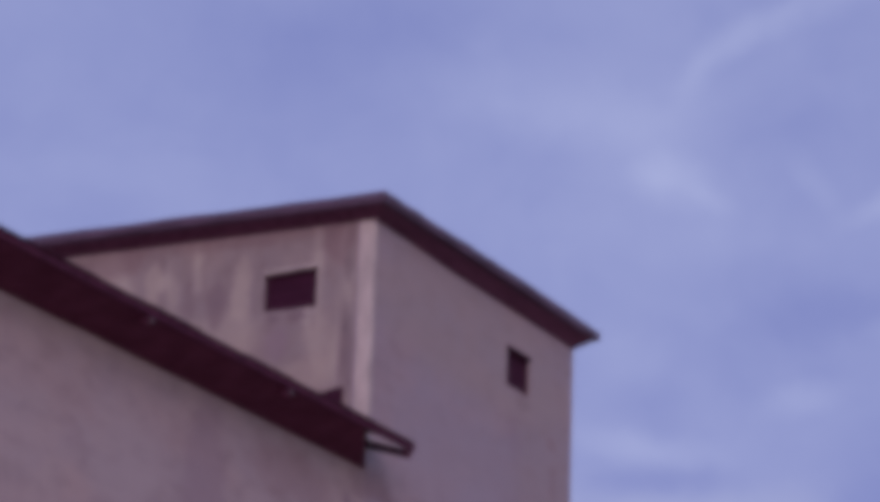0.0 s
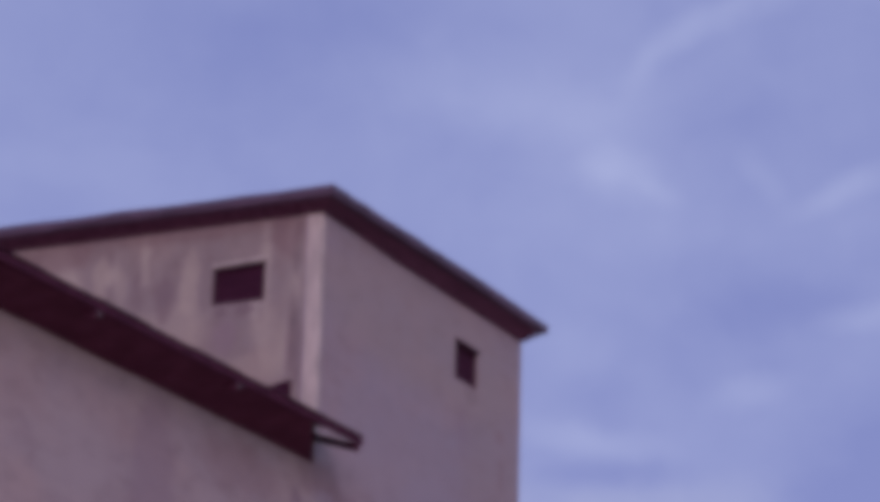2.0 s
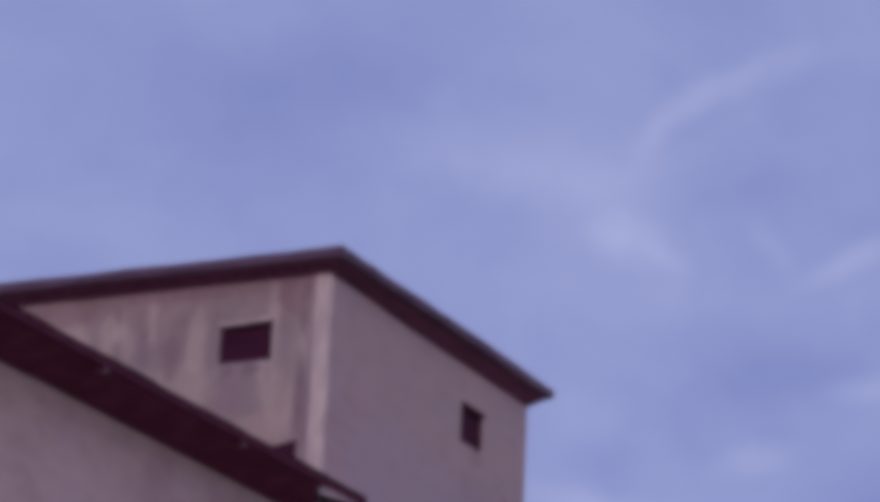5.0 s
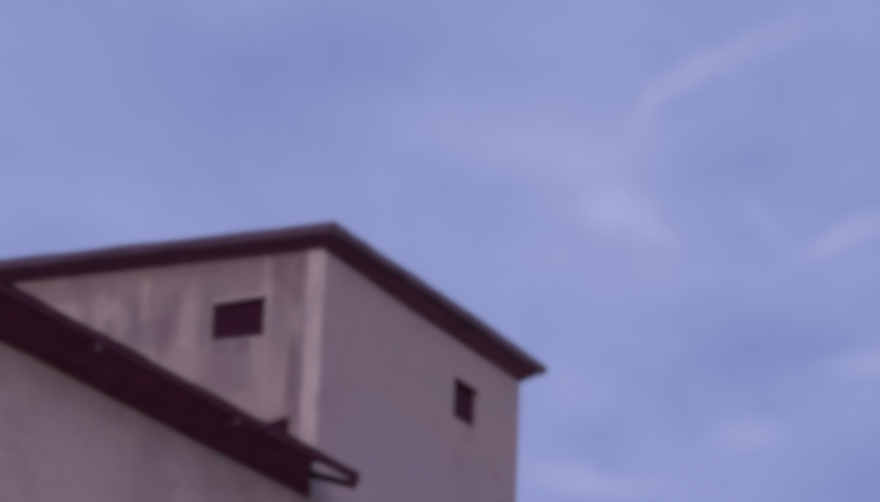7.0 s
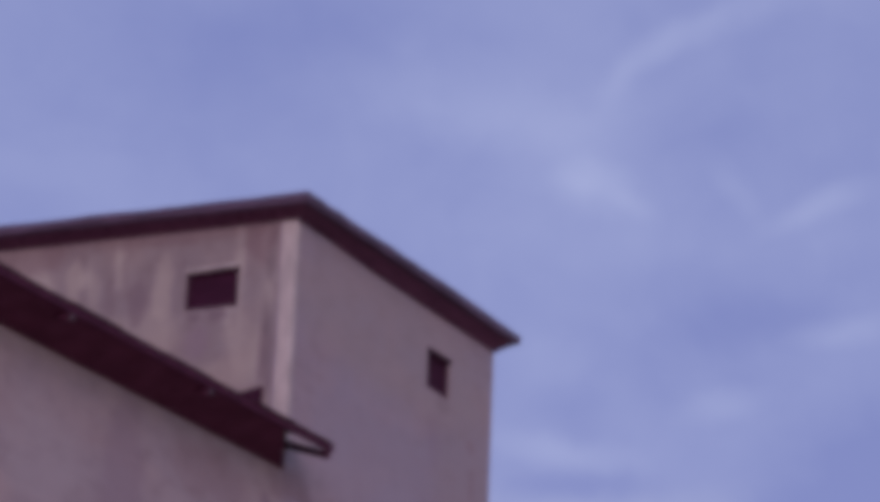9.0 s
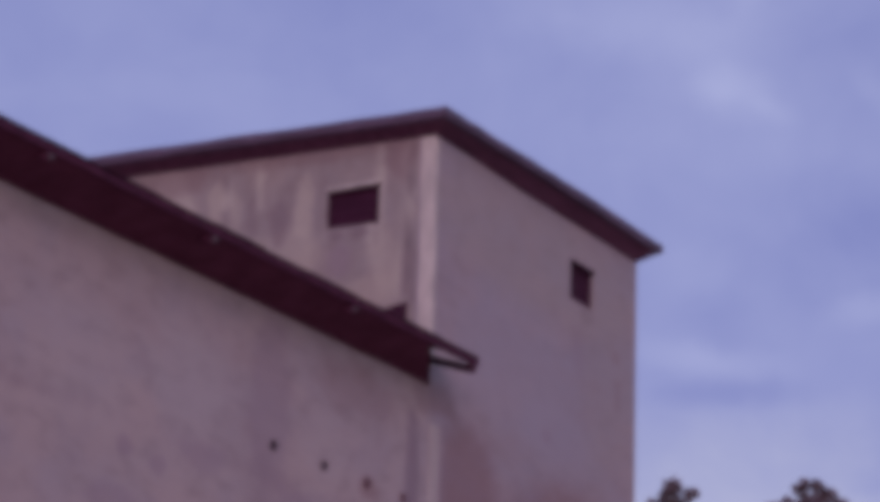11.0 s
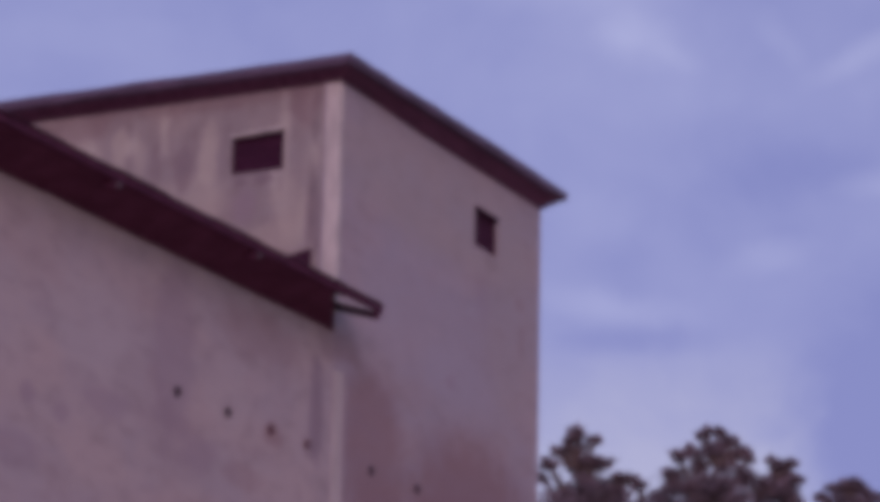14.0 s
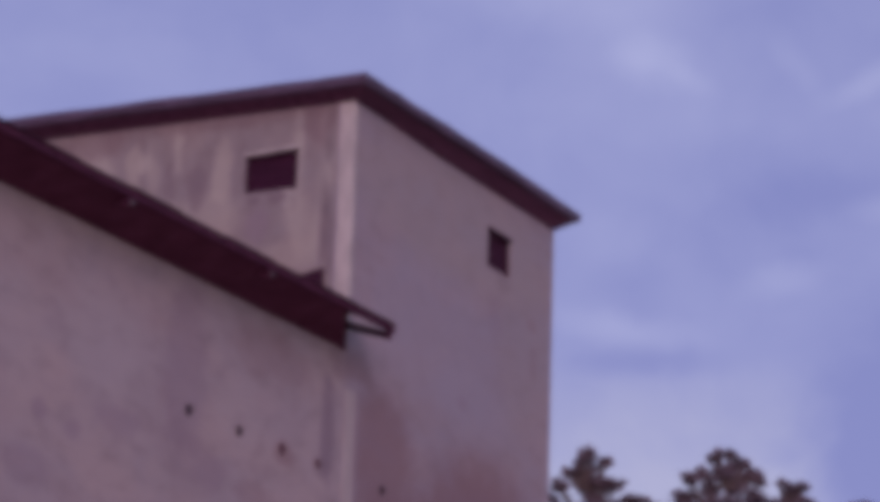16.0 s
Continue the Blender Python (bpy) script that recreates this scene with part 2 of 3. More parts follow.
M_DARK = weathered("maroon for dark openings and flashing", (0.045, 0.012, 0.028), (0.07, 0.018, 0.042), 6.0, 0.85, stretch=(0.5, 0.5, 3), gloss=0.12)
M_LINING = weathered("eave lining with red shadow tint", (0.125, 0.027, 0.062), (0.185, 0.046, 0.095), 3.0, 0.8, gloss=0.2)
M_SHEET = weathered("roof sheet with red shadow tint", (0.09, 0.03, 0.05), (0.15, 0.055, 0.08), 2.0, 0.7, gloss=0.25)
M_GLINT = weathered("pale glint plate", (0.08, 0.055, 0.06), (0.14, 0.10, 0.10), 20.0, 0.5)
M_PIPE = weathered("dark pipe", (0.05, 0.03, 0.042), (0.08, 0.055, 0.068), 12.0, 0.6)
M_PIPE_RUST = weathered("ruddy pipe", (0.12, 0.055, 0.065), (0.17, 0.085, 0.095), 12.0, 0.7)
M_WORN = weathered("worn pale render", (0.42, 0.385, 0.36), (0.53, 0.49, 0.455), 2.0, 0.92, stretch=(2, 2, 0.8), gloss=0.3)
M_INSIDE = weathered("bare block inside", (0.08, 0.075, 0.07), (0.14, 0.13, 0.12), 2.0, 0.95)
M_BARK = weathered("bark", (0.10, 0.078, 0.07), (0.17, 0.135, 0.12), 3.0, 0.9, stretch=(3, 3, 0.5))
M_GROUND = weathered("unseen red ground for bounce", (0.17, 0.13, 0.08), (0.36, 0.22, 0.15), 0.25, 0.95, fine=6.0)


def foliage(name, a, b):
    m, n, shader, p = material(name, 0.6)
    r = n.add("ShaderNodeNewGeometry").outputs["Random Per Island"]
    col = n.mix(r, a, b)
    col = n.mix(n.span(n.noise(p, 0.8, 3), 0.35, 0.7), col, tuple(c * 0.6 for c in a))
    finish(n, shader, col)
    # thin leaves let some of the sky's light through
    thin = n.add("ShaderNodeBsdfTranslucent", ("Color", col))
    both = n.add("ShaderNodeMixShader", (0, 0.15), (1, shader.outputs[0]), (2, thin.outputs[0]))
    out = [o for o in m.node_tree.nodes if o.type == "OUTPUT_MATERIAL"][0]
    n.tree.links.new(both.outputs[0], out.inputs[0])
    return m


M_LEAF = foliage("foliage", (0.2, 0.155, 0.18), (0.28, 0.215, 0.23))

# ---- building helpers ----


def thing(name, label, category, at=(0, 0, 0), group="", kind=""):
    ob = new(name)
    ob.location = at
    ob.empty_display_size = 0.3
    return tagged(ob, label, category, group, kind)


def part(name, bm, mat, parent=None, label=""):
    me = bpy.data.meshes.new(name)
    bm.normal_update()
    bm.to_mesh(me)
    bm.free()
    me.materials.append(mat)
    ob = new(name, me)
    ob.parent = parent
    if parent is not None:
        # geometry is written in world metres
        ob.matrix_parent_inverse = Matrix.Translation(parent.matrix_basis.translation).inverted() if not parent.parent else Matrix.Identity(4)
    return tagged(ob, label)


def box(bm, x0, y0, z0, x1, y1, z1, bevel=0.0):
    made = bmesh.ops.create_cube(bm, size=1.0)["verts"]
    for v in made:
        v.co = ((x0 + x1) / 2 + v.co.x * (x1 - x0), (y0 + y1) / 2 + v.co.y * (y1 - y0), (z0 + z1) / 2 + v.co.z * (z1 - z0))
    if bevel:
        edges = list({e for v in made for e in v.link_edges})
        bmesh.ops.bevel(bm, geom=edges, offset=bevel, segments=2, affect="EDGES", profile=0.6)
    return bm


def boxed(*a, bevel=0.0):
    return box(bmesh.new(), *a, bevel=bevel)


def bar(a, b, wide, high, bevel=0.004):
    """A squared bar from a to b."""
    a, b = Vector(a), Vector(b)
    bm = boxed(-wide / 2, -high / 2, 0, wide / 2, high / 2, (b - a).length, bevel=bevel)
    d = (b - a).normalized()
    s = d.cross(Vector((0, 0, 1)))
    s = s.normalized() if s.length > 1e-4 else Vector((1, 0, 0))
    u = s.cross(d)
    m = Matrix((s, u, d)).transposed().to_4x4()
    m.translation = a
    bmesh.ops.transform(bm, matrix=m, verts=bm.verts)
    return bm


def wall(along, fixed, thick, lo, hi, bottom, top, openings=()):
    """A wall along "x" or "y", from the face at fixed to fixed + thick, with openings (a, z0, b, z1) right through it."""
    us = sorted({lo, hi, *(o[0] for o in openings), *(o[2] for o in openings)})
    zs = sorted({bottom, top, *(o[1] for o in openings), *(o[3] for o in openings)})
    bm, memo = bmesh.new(), {}

    def at(u, w, z):
        key = (u, w, z)
        if key not in memo:
            memo[key] = bm.verts.new((u, w, z) if along == "x" else (w, u, z))
        return memo[key]

    def solid(i, j):
        if not (0 <= i < len(us) - 1 and 0 <= j < len(zs) - 1):
            return False
        u, z = (us[i] + us[i + 1]) / 2, (zs[j] + zs[j + 1]) / 2
        return not any(o[0] < u < o[2] and o[1] < z < o[3] for o in openings)

    a, b = fixed, fixed + thick
    for i in range(len(us) - 1):
        for j in range(len(zs) - 1):
            if not solid(i, j):
                continue
            u0, u1, z0, z1 = us[i], us[i + 1], zs[j], zs[j + 1]
            quads = [((u0, a, z0), (u1, a, z0), (u1, a, z1), (u0, a, z1)), ((u1, b, z0), (u0, b, z0), (u0, b, z1), (u1, b, z1))]
            if not solid(i - 1, j):
                quads.append(((u0, b, z0), (u0, a, z0), (u0, a, z1), (u0, b, z1)))
            if not solid(i + 1, j):
                quads.append(((u1, a, z0), (u1, b, z0), (u1, b, z1), (u1, a, z1)))
            if not solid(i, j - 1):
                quads.append(((u0, b, z0), (u1, b, z0), (u1, a, z0), (u0, a, z0)))
            if not solid(i, j + 1):
                quads.append(((u0, a, z1), (u1, a, z1), (u1, b, z1), (u0, b, z1)))
            for q in quads:
                bm.faces.new([at(*c) for c in q])
    bmesh.ops.recalc_face_normals(bm, faces=bm.faces)
    return bm


# ---- ground ----
# out of view; its pale red is chosen to bounce warm light onto undersides
bm = bmesh.new()
R_GROUND = 3000
rings = [(0, 1)] + [(r, 48) for r in (20, 40, 70, 110, 170, 300, 600, 1300, R_GROUND)]
prev = None
for r, n in rings:
    row = []
    for i in range(n):
        a = 2 * math.pi * i / n
        x, y = r * math.cos(a), r * math.sin(a)
        h = 0.0 if r <= 40 else 0.5 * noise.noise(Vector((x / 40, y / 40, 0)))
        row.append(bm.verts.new((x, y, h)))
    if prev:
        for i in range(n):
            j = (i + 1) % n
            bm.faces.new([prev[0], row[i], row[j]] if len(prev) == 1 else [prev[i], row[i], row[j], prev[j]])
    prev = row
ground = part("ground", bm, M_GROUND)
tagged(ground, "unseen ground round the building, red to bounce warm light", "ground", kind="structure")

# ---- the building ----
W, DEPTH = 5.363, 8.0          # tower, along the front and backwards
LOW, LOW_DEPTH = -17.0, 9.0    # low wing
Z_SLAB, Z_TOP = 12.44, 12.672
OVER = 0.246
Z_LOW = 9.637                  # top of the low wing's wall
THICK = 0.2
building = thing("building", "grey cement-rendered tower with low roofed wing", "building")

HOLE_Z = 8.294
HOLES = (-3.212, -2.212, -1.324, -0.54, 0.942, 2.07)
R_HOLE = 0.04
holes = [(x - R_HOLE, HOLE_Z - R_HOLE, x + R_HOLE, HOLE_Z + R_HOLE) for x in HOLES]
FRONT_WIN = (3.47, 11.475, 4.12, 11.965)
SIDE_WIN = (0.685, 11.52, 1.345, 12.005)

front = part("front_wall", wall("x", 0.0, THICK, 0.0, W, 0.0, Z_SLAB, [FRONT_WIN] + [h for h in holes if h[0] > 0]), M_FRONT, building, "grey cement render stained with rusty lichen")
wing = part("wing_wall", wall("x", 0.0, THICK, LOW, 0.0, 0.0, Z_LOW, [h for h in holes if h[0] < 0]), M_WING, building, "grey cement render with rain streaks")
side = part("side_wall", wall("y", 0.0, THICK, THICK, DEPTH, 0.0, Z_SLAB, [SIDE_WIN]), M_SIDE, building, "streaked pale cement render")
part("far_wall", wall("y", W - THICK, THICK, THICK, DEPTH, 0.0, Z_SLAB), M_FRONT, building)
part("back_wall", wall("x", DEPTH, THICK, 0.0, W, 0.0, Z_SLAB), M_FRONT, building)
part("wing_back_wall", wall("x", LOW_DEPTH, THICK, LOW, 0.0, 0.0, Z_LOW), M_WING, building)
part("wing_end_wall", wall("y", LOW, THICK, THICK, LOW_DEPTH, 0.0, Z_LOW), M_WING, building)
part("wing_gap_wall", wall("y", -THICK, THICK, DEPTH + THICK, LOW_DEPTH, 0.0, Z_LOW), M_WING, building)
for z in (3.0, 6.0, 9.0):
    part("floor_slab", boxed(THICK, THICK, z, W - THICK, DEPTH, z + 0.15), M_INSIDE, building)

# roof slab of the tower, its edge a little uneven
bm = bmesh.new()
x0, x1, y0, y1 = -OVER, W + OVER, -OVER, DEPTH + THICK + OVER
path = []
for (ax, ay), (bx, by) in (((x0, y0), (x1, y0)), ((x1, y0), (x1, y1)), ((x1, y1), (x0, y1)), ((x0, y1), (x0, y0))):
    n = int(math.hypot(bx - ax, by - ay) / 0.16)
    path += [(ax + (bx - ax) * i / n, ay + (by - ay) * i / n) for i in range(n)]
cx, cy = (x0 + x1) / 2, (y0 + y1) / 2
profile = ((-0.05, Z_TOP - 0.125), (-0.012, Z_TOP - 0.115), (0.006, Z_TOP - 0.035), (-0.004, Z_TOP - 0.008), (-0.04, Z_TOP))
rows = []
for px, py in path:
    row = []
    for i, (out, z) in enumerate(profile):
        j = 0.010 * noise.noise(Vector((px * 1.7, py * 1.7, i * 0.4))) + 0.006 * noise.noise(Vector((px * 6, py * 6, i)))
        dx = (out + j) * (-1 if px <= x0 + 1e-6 else 1 if px >= x1 - 1e-6 else 0)
        dy = (out + j) * (-1 if py <= y0 + 1e-6 else 1 if py >= y1 - 1e-6 else 0)
        bow = 0.022 * math.sin(math.pi * min(1, max(0, px / W))) if py <= y0 + 1e-6 else 0.0
        row.append(bm.verts.new((px + dx, py + dy, z + bow + (j * 0.9 if i > 1 else 0))))
    rows.append(row)
for i in range(len(rows)):
    a, b = rows[i], rows[(i + 1) % len(rows)]
    for j in range(len(profile) - 1):
        bm.faces.new([a[j], b[j], b[j + 1], a[j + 1]])
bm.faces.new([r[0] for r in reversed(rows)])
bm.faces.new([r[-1] for r in rows])
slab = part("roof_slab", bm, M_SLAB, building, "dark weathered flat roof slab with overhanging edge")

bm = bmesh.new()
za, zb, o = Z_SLAB, Z_TOP - 0.127, OVER - 0.055
inner, outer = [], []
for ax, ay, bx, by in ((0, 0, W, 0), (W, 0, W, DEPTH + THICK), (W, DEPTH + THICK, 0, DEPTH + THICK), (0, DEPTH + THICK, 0, 0)):
    for i in range(8):
        f = i / 8
        px, py = ax + (bx - ax) * f, ay + (by - ay) * f
        sag = 0.035 * min(1.0, max(0.0, px - 0.8)) if py == 0 and px > 0 else 0.0
        inset = 0.004 if py == 0 else 0.0
        inner.append(bm.verts.new((px, py - inset, za - sag)))
        ox = -o if px == 0 else W + o if px == W else px
        oy = -o if py == 0 else DEPTH + THICK + o if py == DEPTH + THICK else py
        outer.append(bm.verts.new((ox, oy, zb)))
for i in range(len(inner)):
    j = (i + 1) % len(inner)
    bm.faces.new([inner[i], inner[j], outer[j], outer[i]])
bm.faces.new(outer)
bm.faces.new(list(reversed(inner)))
bmesh.ops.recalc_face_normals(bm, faces=bm.faces)
part("soffit", bm, M_TIMBER, slab, "dark red-brown sloping soffit")

part("corner_column", boxed(0.0, -0.012, Z_LOW + 0.2, 0.055, 0.0, Z_SLAB - 0.05, bevel=0.003), M_COLUMN, building, "pale limewashed edge of the corner column")
# corner column: the side that shows above the low roof, and the strip on the front below it
part("corner_column", boxed(-0.014, -0.012, Z_LOW + 0.2, 0.0, 0.165, Z_SLAB - 0.002, bevel=0.003), M_COLUMN, building, "pale limewashed corner column")
part("corner_column", boxed(0.0, -0.012, 0.0, 0.25, 0.0, 9.22, bevel=0.003), M_WORN, building, "worn render strip on the corner column")


# ---- windows ----
def window(name, along, back, u0, z0, u1, z1, lip, label):
    """A small opening with maroon boards put in to imitate its dark inside, and a thin cement lip above."""
    def b(a, w0, z, c, w1, t, bevel=0.004):
        return boxed(a, w0, z, c, w1, t, bevel=bevel) if along == "x" else boxed(w0, a, z, w1, c, t, bevel=bevel)
    f = 0.022
    head = part(name, b(u0, back, z1 - f, u1, back + 0.05, z1), M_DARK, building, label)
    for n, g in (("frame_sill", (u0, back, z0, u1, back + 0.05, z0 + f)), ("frame_jamb", (u0, back, z0 + f, u0 + f, back + 0.05, z1 - f)), ("frame_jamb", (u1 - f, back, z0 + f, u1, back + 0.05, z1 - f))):
        part(n, b(*g), M_DARK, head)
    count = 5
    h = (z1 - z0 - 2 * f) / count
    for i in range(count):
        z = z0 + f + h * i
        part("dark_infill_board", b(u0 + f, back + 0.014 + 0.004 * (i % 2), z + 0.003, u1 - f, back + 0.034, z + h - 0.003, 0.002), M_DARK, head)
    if along == "y":
        # the lip has slipped at one end
        part("lintel_lip", bar((-0.006, u1 - 0.01, z1 - 0.042), (-0.006, u0 + 0.01, z1 - 0.016), 0.05, 0.038), lip, head, "pale cement lip slipped at one end")
    else:
        part("lintel_lip", b(u0, -0.016, z1 - 0.045, u1, 0.06, z1 - 0.004), lip, head, "cement lip above the opening")
    return head


window("side_window", "y", 0.03, SIDE_WIN[0], SIDE_WIN[1], SIDE_WIN[2], SIDE_WIN[3], M_COLUMN, "small window, its dark inside made by red-brown boards")
window("front_window", "x", 0.035, FRONT_WIN[0], FRONT_WIN[1], FRONT_WIN[2], FRONT_WIN[3], M_DARK, "small window, its dark inside made by red-brown boards")


# ---- vent pipes through the wall ----
def pipe(x, z, r, mat, label):
    """A short pipe through the wall; a disc added a little way in imitates its dark inside."""
    bm = bmesh.new()
    n, ri, y0, y1 = 20, r * 0.86, -0.02, 0.05
    loops = [[bm.verts.new((x + q * math.cos(2 * math.pi * i / n), y, z + q * math.sin(2 * math.pi * i / n))) for i in range(n)]
             for q, y in ((r, y1), (r, y0 + 0.006), (r - 0.004, y0), (ri + 0.003, y0), (ri, y0 + 0.005), (ri, y0 + 0.016))]
    for a, b in zip(loops, loops[1:]):
        for i in range(n):
            j = (i + 1) % n
            bm.faces.new([a[i], a[j], b[j], b[i]])
    bm.faces.new(loops[-1])
    bmesh.ops.recalc_face_normals(bm, faces=bm.faces)
    return part("vent_pipe", bm, mat, building, label)


for x, r, mat in zip(HOLES, (0.056, 0.052, 0.058, 0.046, 0.052, 0.058), (M_PIPE, M_PIPE, M_PIPE_RUST, M_PIPE_RUST, M_PIPE, M_PIPE)):
    pipe(x, HOLE_Z, r, mat, "ruddy vent pipe in the wall, a disc for its dark inside" if mat is M_PIPE_RUST else "dark vent pipe in the wall, a disc for its dark inside")

# ---- low roof of the wing ----
E_OUT, Z_E = 0.575, 9.872
PITCH = math.tan(radians(17.0))
RIDGE = 4.6


def roof_z(y):
    return Z_E + (y + E_OUT) * PITCH if y < RIDGE else Z_E + (RIDGE + E_OUT) * PITCH - (y - RIDGE) * PITCH


low_roof = thing("wing_roof", "dark maroon sheet roof on steel rafters over the wing", "roof")
# corrugated sheets, each a piece of its own
SHEET = 0.9
count = int(-LOW / SHEET) + 1


def sheet_mesh(ya, yb, name):
    bm = bmesh.new()
    n = 36
    rows = []
    for y in (ya, (ya + yb) / 2, yb):
        rows.append([[bm.verts.new((SHEET * 1.04 * i / n, y, roof_z(y) + 0.009 * math.sin(2 * math.pi * i / 3) + t)) for i in range(n + 1)] for t in (0.0, 0.003)])
    for a, b in zip(rows, rows[1:]):
        for i in range(n):
            bm.faces.new([a[0][i + 1], a[0][i], b[0][i], b[0][i + 1]])
            bm.faces.new([a[1][i], a[1][i + 1], b[1][i + 1], b[1][i]])
    for i in range(n):
        bm.faces.new([rows[0][0][i], rows[0][0][i + 1], rows[0][1][i + 1], rows[0][1][i]])
    me = bpy.data.meshes.new(name)
    bm.to_mesh(me)
    bm.free()
    me.materials.append(M_SHEET)
    return me


near, far = sheet_mesh(-E_OUT - 0.03, RIDGE, "roof_sheet"), sheet_mesh(RIDGE, LOW_DEPTH + THICK + 0.55, "roof_sheet")
for me in (near, far):
    for i in range(count):
        ob = new("roof_sheet", me)
        ob.parent = low_roof
        ob.location = (-SHEET * (i + 1) - 0.035, 0.022 * noise.noise(Vector((i * 1.3, 4, 0))), 0.004 * (i % 2) + 0.006 * noise.noise(Vector((i * 0.7, 0, 0))))

# eave beam, purlins, rafters with their ends; small pale plates imitate glints there
part("eave_beam", boxed(LOW, -E_OUT, Z_E - 0.085, 0.03, -E_OUT + 0.05, Z_E - 0.008, bevel=0.008), M_STEEL, low_roof, "dark maroon steel eave beam")
for y in (0.35, 1.6, 2.9, 4.2):
    part("purlin", boxed(LOW, y, roof_z(y) - 0.10, -0.03, y + 0.05, roof_z(y) - 0.012), M_STEEL, low_roof)
for i in range(7):
    x = -0.035 - 2.667 * i
    za = 0.135
    part("rafter", bar((x, -E_OUT + 0.02, roof_z(-E_OUT) - za), (x, RIDGE, roof_z(RIDGE) - za), 0.05, 0.08), M_STEEL, low_roof)
    if i:
        part("glint_plate", boxed(x - 0.02, -E_OUT - 0.006, Z_E - 0.155, x + 0.045, -E_OUT + 0.01, Z_E - 0.112, bevel=0.002), M_GLINT, low_roof, "small pale plate added for a glint at the rafter end")
part("wall_plate", boxed(LOW, 0.03, Z_LOW, -0.005, 0.13, 9.94, bevel=0.006), M_TIMBER, low_roof, "dark timber wall plate")
# boarded lining under the eave, stopping short of the last rafter
for i in range(9):
    a = -0.10 - i * 1.88
    bm = bmesh.new()
    # wall edge dropped a little to imitate the eave's shadow on the wall
    ring = [bm.verts.new(c) for c in ((0, -E_OUT + 0.052, Z_E - 0.085), (0, -0.004, Z_LOW - 0.012), (0, -0.004, Z_LOW + 0.03), (0, -E_OUT + 0.052, Z_E - 0.067))]
    for v in ring:
        v.co.x = a
    other = [bm.verts.new((a - 1.874, v.co.y, v.co.z + 0.004 * (i % 3))) for v in ring]
    if i == 0:
        ring[0].co.x = ring[3].co.x = -1.02
        ring[1].co.x = ring[2].co.x = -0.02
    bm.faces.new(ring)
    bm.faces.new(list(reversed(other)))
    for q in range(4):
        bm.faces.new([ring[(q + 1) % 4], ring[q], other[q], other[(q + 1) % 4]])
    bmesh.ops.recalc_face_normals(bm, faces=bm.faces)
    part("eave_lining", bm, M_LINING, low_roof, "dark maroon lining board under the eave")
# a bent scrap of flashing where the roof meets the tower
bm = bmesh.new()
outline = ((0.30, 10.05), (0.63, 10.12), (0.63, 10.50), (0.47, 10.545), (0.30, 10.57))
a = [bm.verts.new((-0.035, y, z)) for y, z in outline]
b = [bm.verts.new((-0.005, y, z)) for y, z in outline]
bm.faces.new(a)
bm.faces.new(list(reversed(b)))
for i in range(len(a)):
    j = (i + 1) % len(a)
    bm.faces.new([a[j], a[i], b[i], b[j]])
bmesh.ops.recalc_face_normals(bm, faces=bm.faces)
part("flashing", bm, M_DARK, low_roof, "dark bent metal flashing against the tower")


# ---- trees ----
def tube(bm, a, b, r0, r1, n=8):
    a, b = Vector(a), Vector(b)
    d = (b - a).normalized()
    s = d.orthogonal().normalized()
    u = d.cross(s)
    ra = [bm.verts.new(a + (s * math.cos(2 * math.pi * i / n) + u * math.sin(2 * math.pi * i / n)) * r0) for i in range(n)]
    rb = [bm.verts.new(b + (s * math.cos(2 * math.pi * i / n) + u * math.sin(2 * math.pi * i / n)) * r1) for i in range(n)]
    for i in range(n):
        j = (i + 1) % n
        bm.faces.new([ra[i], ra[j], rb[j], rb[i]])
    bm.faces.new(rb)


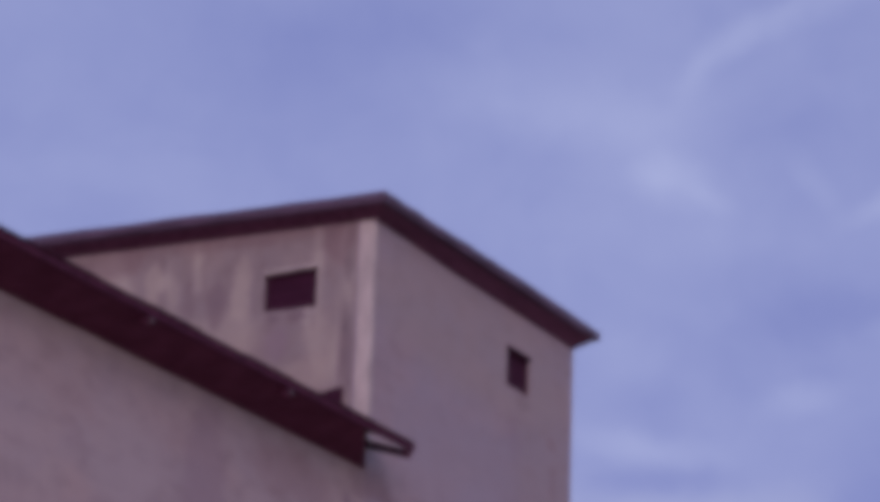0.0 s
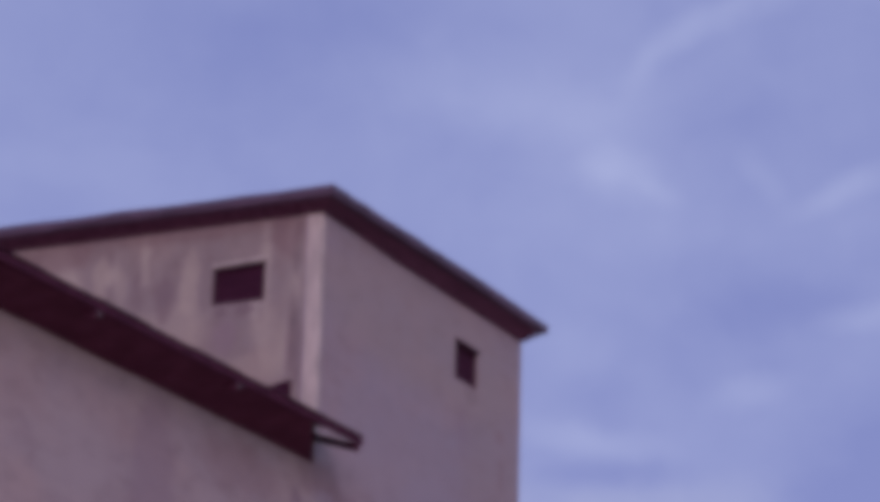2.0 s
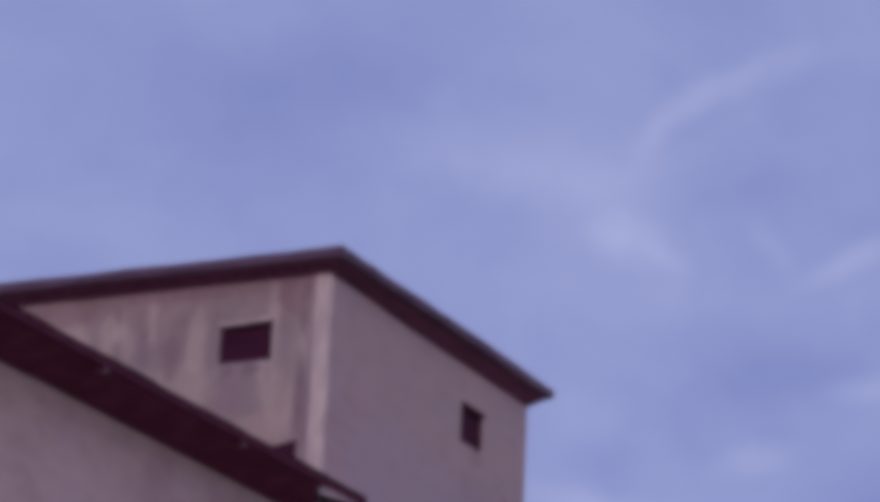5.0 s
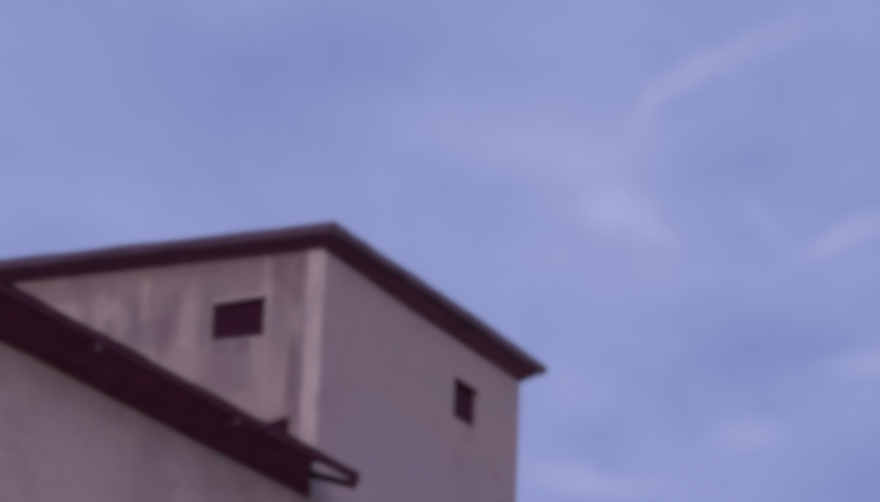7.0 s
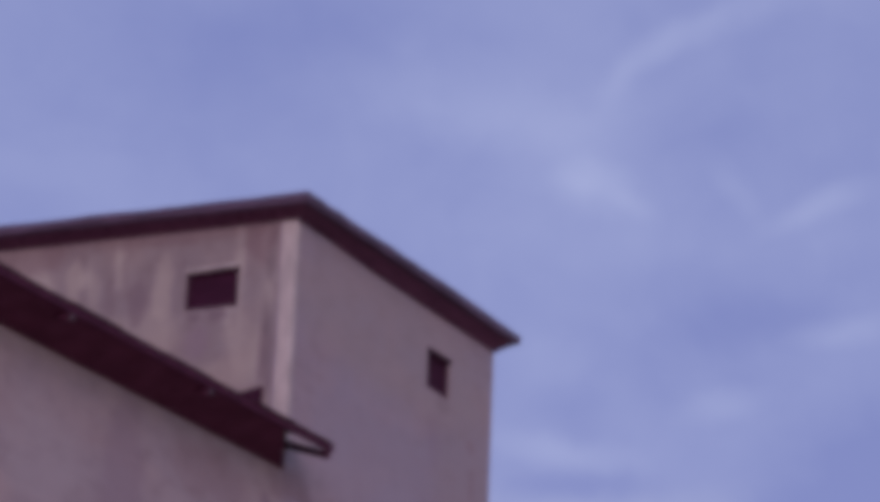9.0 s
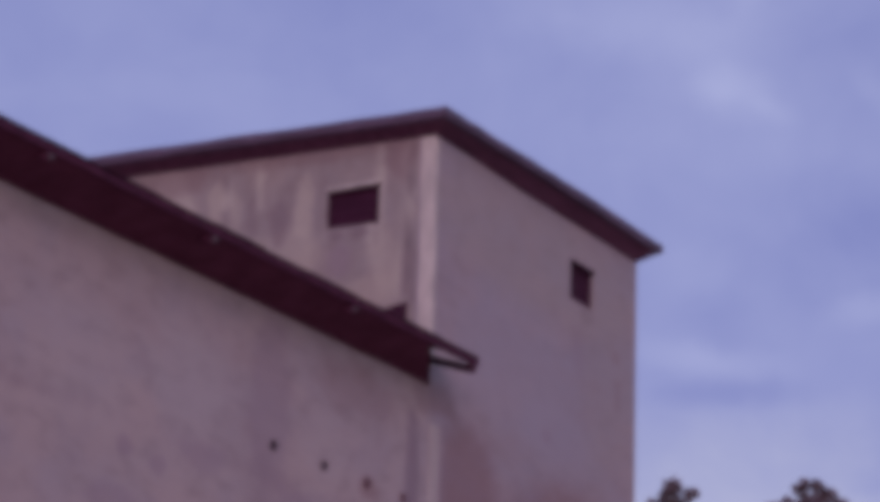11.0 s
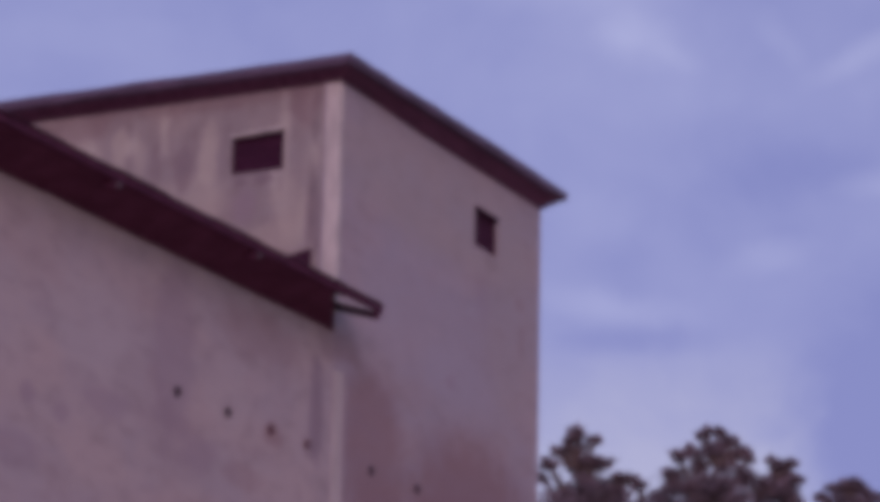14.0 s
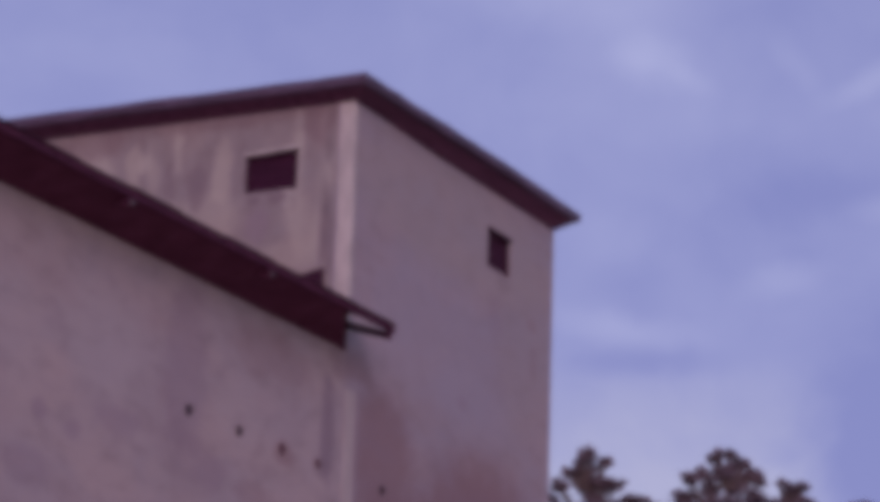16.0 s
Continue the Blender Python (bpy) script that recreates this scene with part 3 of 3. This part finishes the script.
def tree(az, far, top, lobes, seed, label, spread=3.0):
    """A tall tree far along a heading from the viewer. lobes: upper clumps of leaves (to the right, below the top, radius)."""
    rng = random.Random(seed)
    base = EYE + heading(az, 0) * far
    base.z = 0.0
    fwd = heading(az, 0)
    right = Vector((fwd.y, -fwd.x, 0))
    ob = thing("tree", label, "tree", base, "far trees")
    all_lobes = [(right * dx + fwd * rng.uniform(-1, 1) * r * 1.2 + Vector((0, 0, top - dz)), r) for dx, dz, r in lobes]
    ragged = []
    for p, r in all_lobes:
        for _ in range(15):
            d = Vector((rng.gauss(0, 1), rng.gauss(0, 1), rng.gauss(0, 0.5))).normalized() * r * rng.uniform(0.15, 0.95)
            ragged.append((p + d, r * rng.uniform(0.36, 0.6)))
    all_lobes = ragged
    deepest = max(dz for _, dz, _ in lobes)
    for i in range(60):
        f = (i + 0.5) / 60
        z = top - deepest - 0.1 - f * top * 0.42
        a, d = rng.uniform(0, 6.283), spread * (0.45 + 0.55 * math.sin(math.pi * min(1, f * 0.9 + 0.15))) * math.sqrt(rng.random())
        all_lobes.append((Vector((d * math.cos(a), d * math.sin(a), z)), rng.uniform(0.6, 1.1)))
    bm = bmesh.new()
    z, c, r = 0.0, Vector((0, 0, -0.2)), 0.32
    spine = [c]
    while z < top - 2.2:
        z += top / 9
        nxt = Vector((rng.uniform(-0.25, 0.25), rng.uniform(-0.25, 0.25), min(z, top - 1.4)))
        tube(bm, c, nxt, r, r * 0.82)
        c, r = nxt, r * 0.82
        spine.append(c)
    for p, lr in all_lobes:
        start = max((s for s in spine if s.z < p.z - 0.4), key=lambda s: s.z, default=spine[1])
        mid = start.lerp(p, 0.5) + Vector((0, 0, -0.25))
        tube(bm, start, mid, 0.045, 0.028, 6)
        tube(bm, mid, p, 0.028, 0.01, 5)
    trunk = part("trunk", bm, M_BARK, ob)
    trunk.matrix_parent_inverse = Matrix.Identity(4)
    verts, faces = [], []
    for p, lr in all_lobes:
        for _ in range(int(35 + 520 * lr * lr + 200 * lr)):
            d = Vector((rng.gauss(0, 1), rng.gauss(0, 1), rng.gauss(0, 1))).normalized() * lr * min(1.4, abs(rng.gauss(0, 0.8)))
            d.z *= 0.65
            q = p + d
            s = rng.uniform(0.045, 0.10)
            t = Vector((rng.gauss(0, 1), rng.gauss(0, 1), rng.gauss(0, 0.6))).normalized()
            n = t.orthogonal().normalized()
            n.rotate(Matrix.Rotation(rng.uniform(0, 6.28), 3, t))
            m = t.cross(n)
            i = len(verts)
            verts += [q - t * s, q + n * s * 0.45 + m * s * 0.12, q + t * s, q - n * s * 0.45 + m * s * 0.12]
            faces += [(i, i + 1, i + 2), (i, i + 2, i + 3)]
    me = bpy.data.meshes.new("crown")
    me.from_pydata([tuple(v) for v in verts], [], faces)
    me.materials.append(M_LEAF)
    crown = new("crown", me)
    crown.parent = ob
    return ob


tree(23.45, 110, 25.0, [(0.0, 0.27, 0.4), (-0.3, 0.4, 0.22), (0.6, 0.45, 0.24), (0.12, 0.7, 0.2), (-0.6, 0.82, 0.3), (-0.35, 0.72, 0.18), (-0.95, 1.35, 0.34), (0.1, 1.3, 0.42), (0.85, 1.3, 0.45), (0.45, 1.2, 0.3), (1.5, 1.65, 0.36), (1.95, 1.75, 0.22), (-1.15, 1.75, 0.28), (0.2, 1.75, 0.3), (-0.45, 2.3, 0.5), (0.7, 2.25, 0.6), (1.4, 2.3, 0.45)], 3, "tall dark broadleaf tree with tiered gappy crown", 3.2)
tree(20.95, 110, 25.1, [(-0.25, 0.3, 0.3), (0.2, 0.2, 0.26), (0.5, 0.55, 0.36), (1.0, 0.8, 0.36), (1.25, 1.1, 0.24), (-0.8, 0.8, 0.36), (-1.15, 1.1, 0.34), (-0.05, 0.85, 0.5), (0.4, 1.2, 0.4), (-1.35, 1.7, 0.42), (-0.55, 1.35, 0.34), (0.2, 2.2, 0.7), (-0.85, 2.2, 0.6), (1.1, 1.95, 0.55), (1.8, 2.1, 0.5)], 5, "tall dark broadleaf tree with domed crown", 3.4)
tree(19.72, 112, 24.5, [(-0.15, 0.3, 0.22), (-0.4, 0.15, 0.14), (0.2, 0.4, 0.3), (0.0, 0.75, 0.35), (0.35, 1.0, 0.38), (0.1, 1.5, 0.5), (0.5, 1.6, 0.4), (-0.6, 1.5, 0.5), (0.2, 2.3, 0.7), (-0.9, 2.2, 0.6)], 8, "dark broadleaf tree with one sloping shoulder", 2.6)
tree(18.55, 112, 23.75, [(0, 0.35, 0.36), (0.5, 0.5, 0.38), (-0.35, 0.45, 0.26), (1.0, 0.85, 0.36), (-0.9, 0.85, 0.28), (0.2, 1.2, 0.7), (0.7, 1.9, 0.9), (-0.8, 1.9, 0.9)], 11, "low rounded dark tree in the far row", 2.8)
tree(22.15, 116, 24.4, [(-0.3, 0.35, 0.28), (0.35, 0.6, 0.32), (0.7, 0.4, 0.2), (0.1, 1.1, 0.6), (1.2, 1.2, 0.5), (-1.1, 1.2, 0.5), (0, 1.9, 0.9), (1.4, 2.0, 0.8), (-1.4, 2.0, 0.8)], 14, "lower dark tree filling between taller crowns", 2.8)
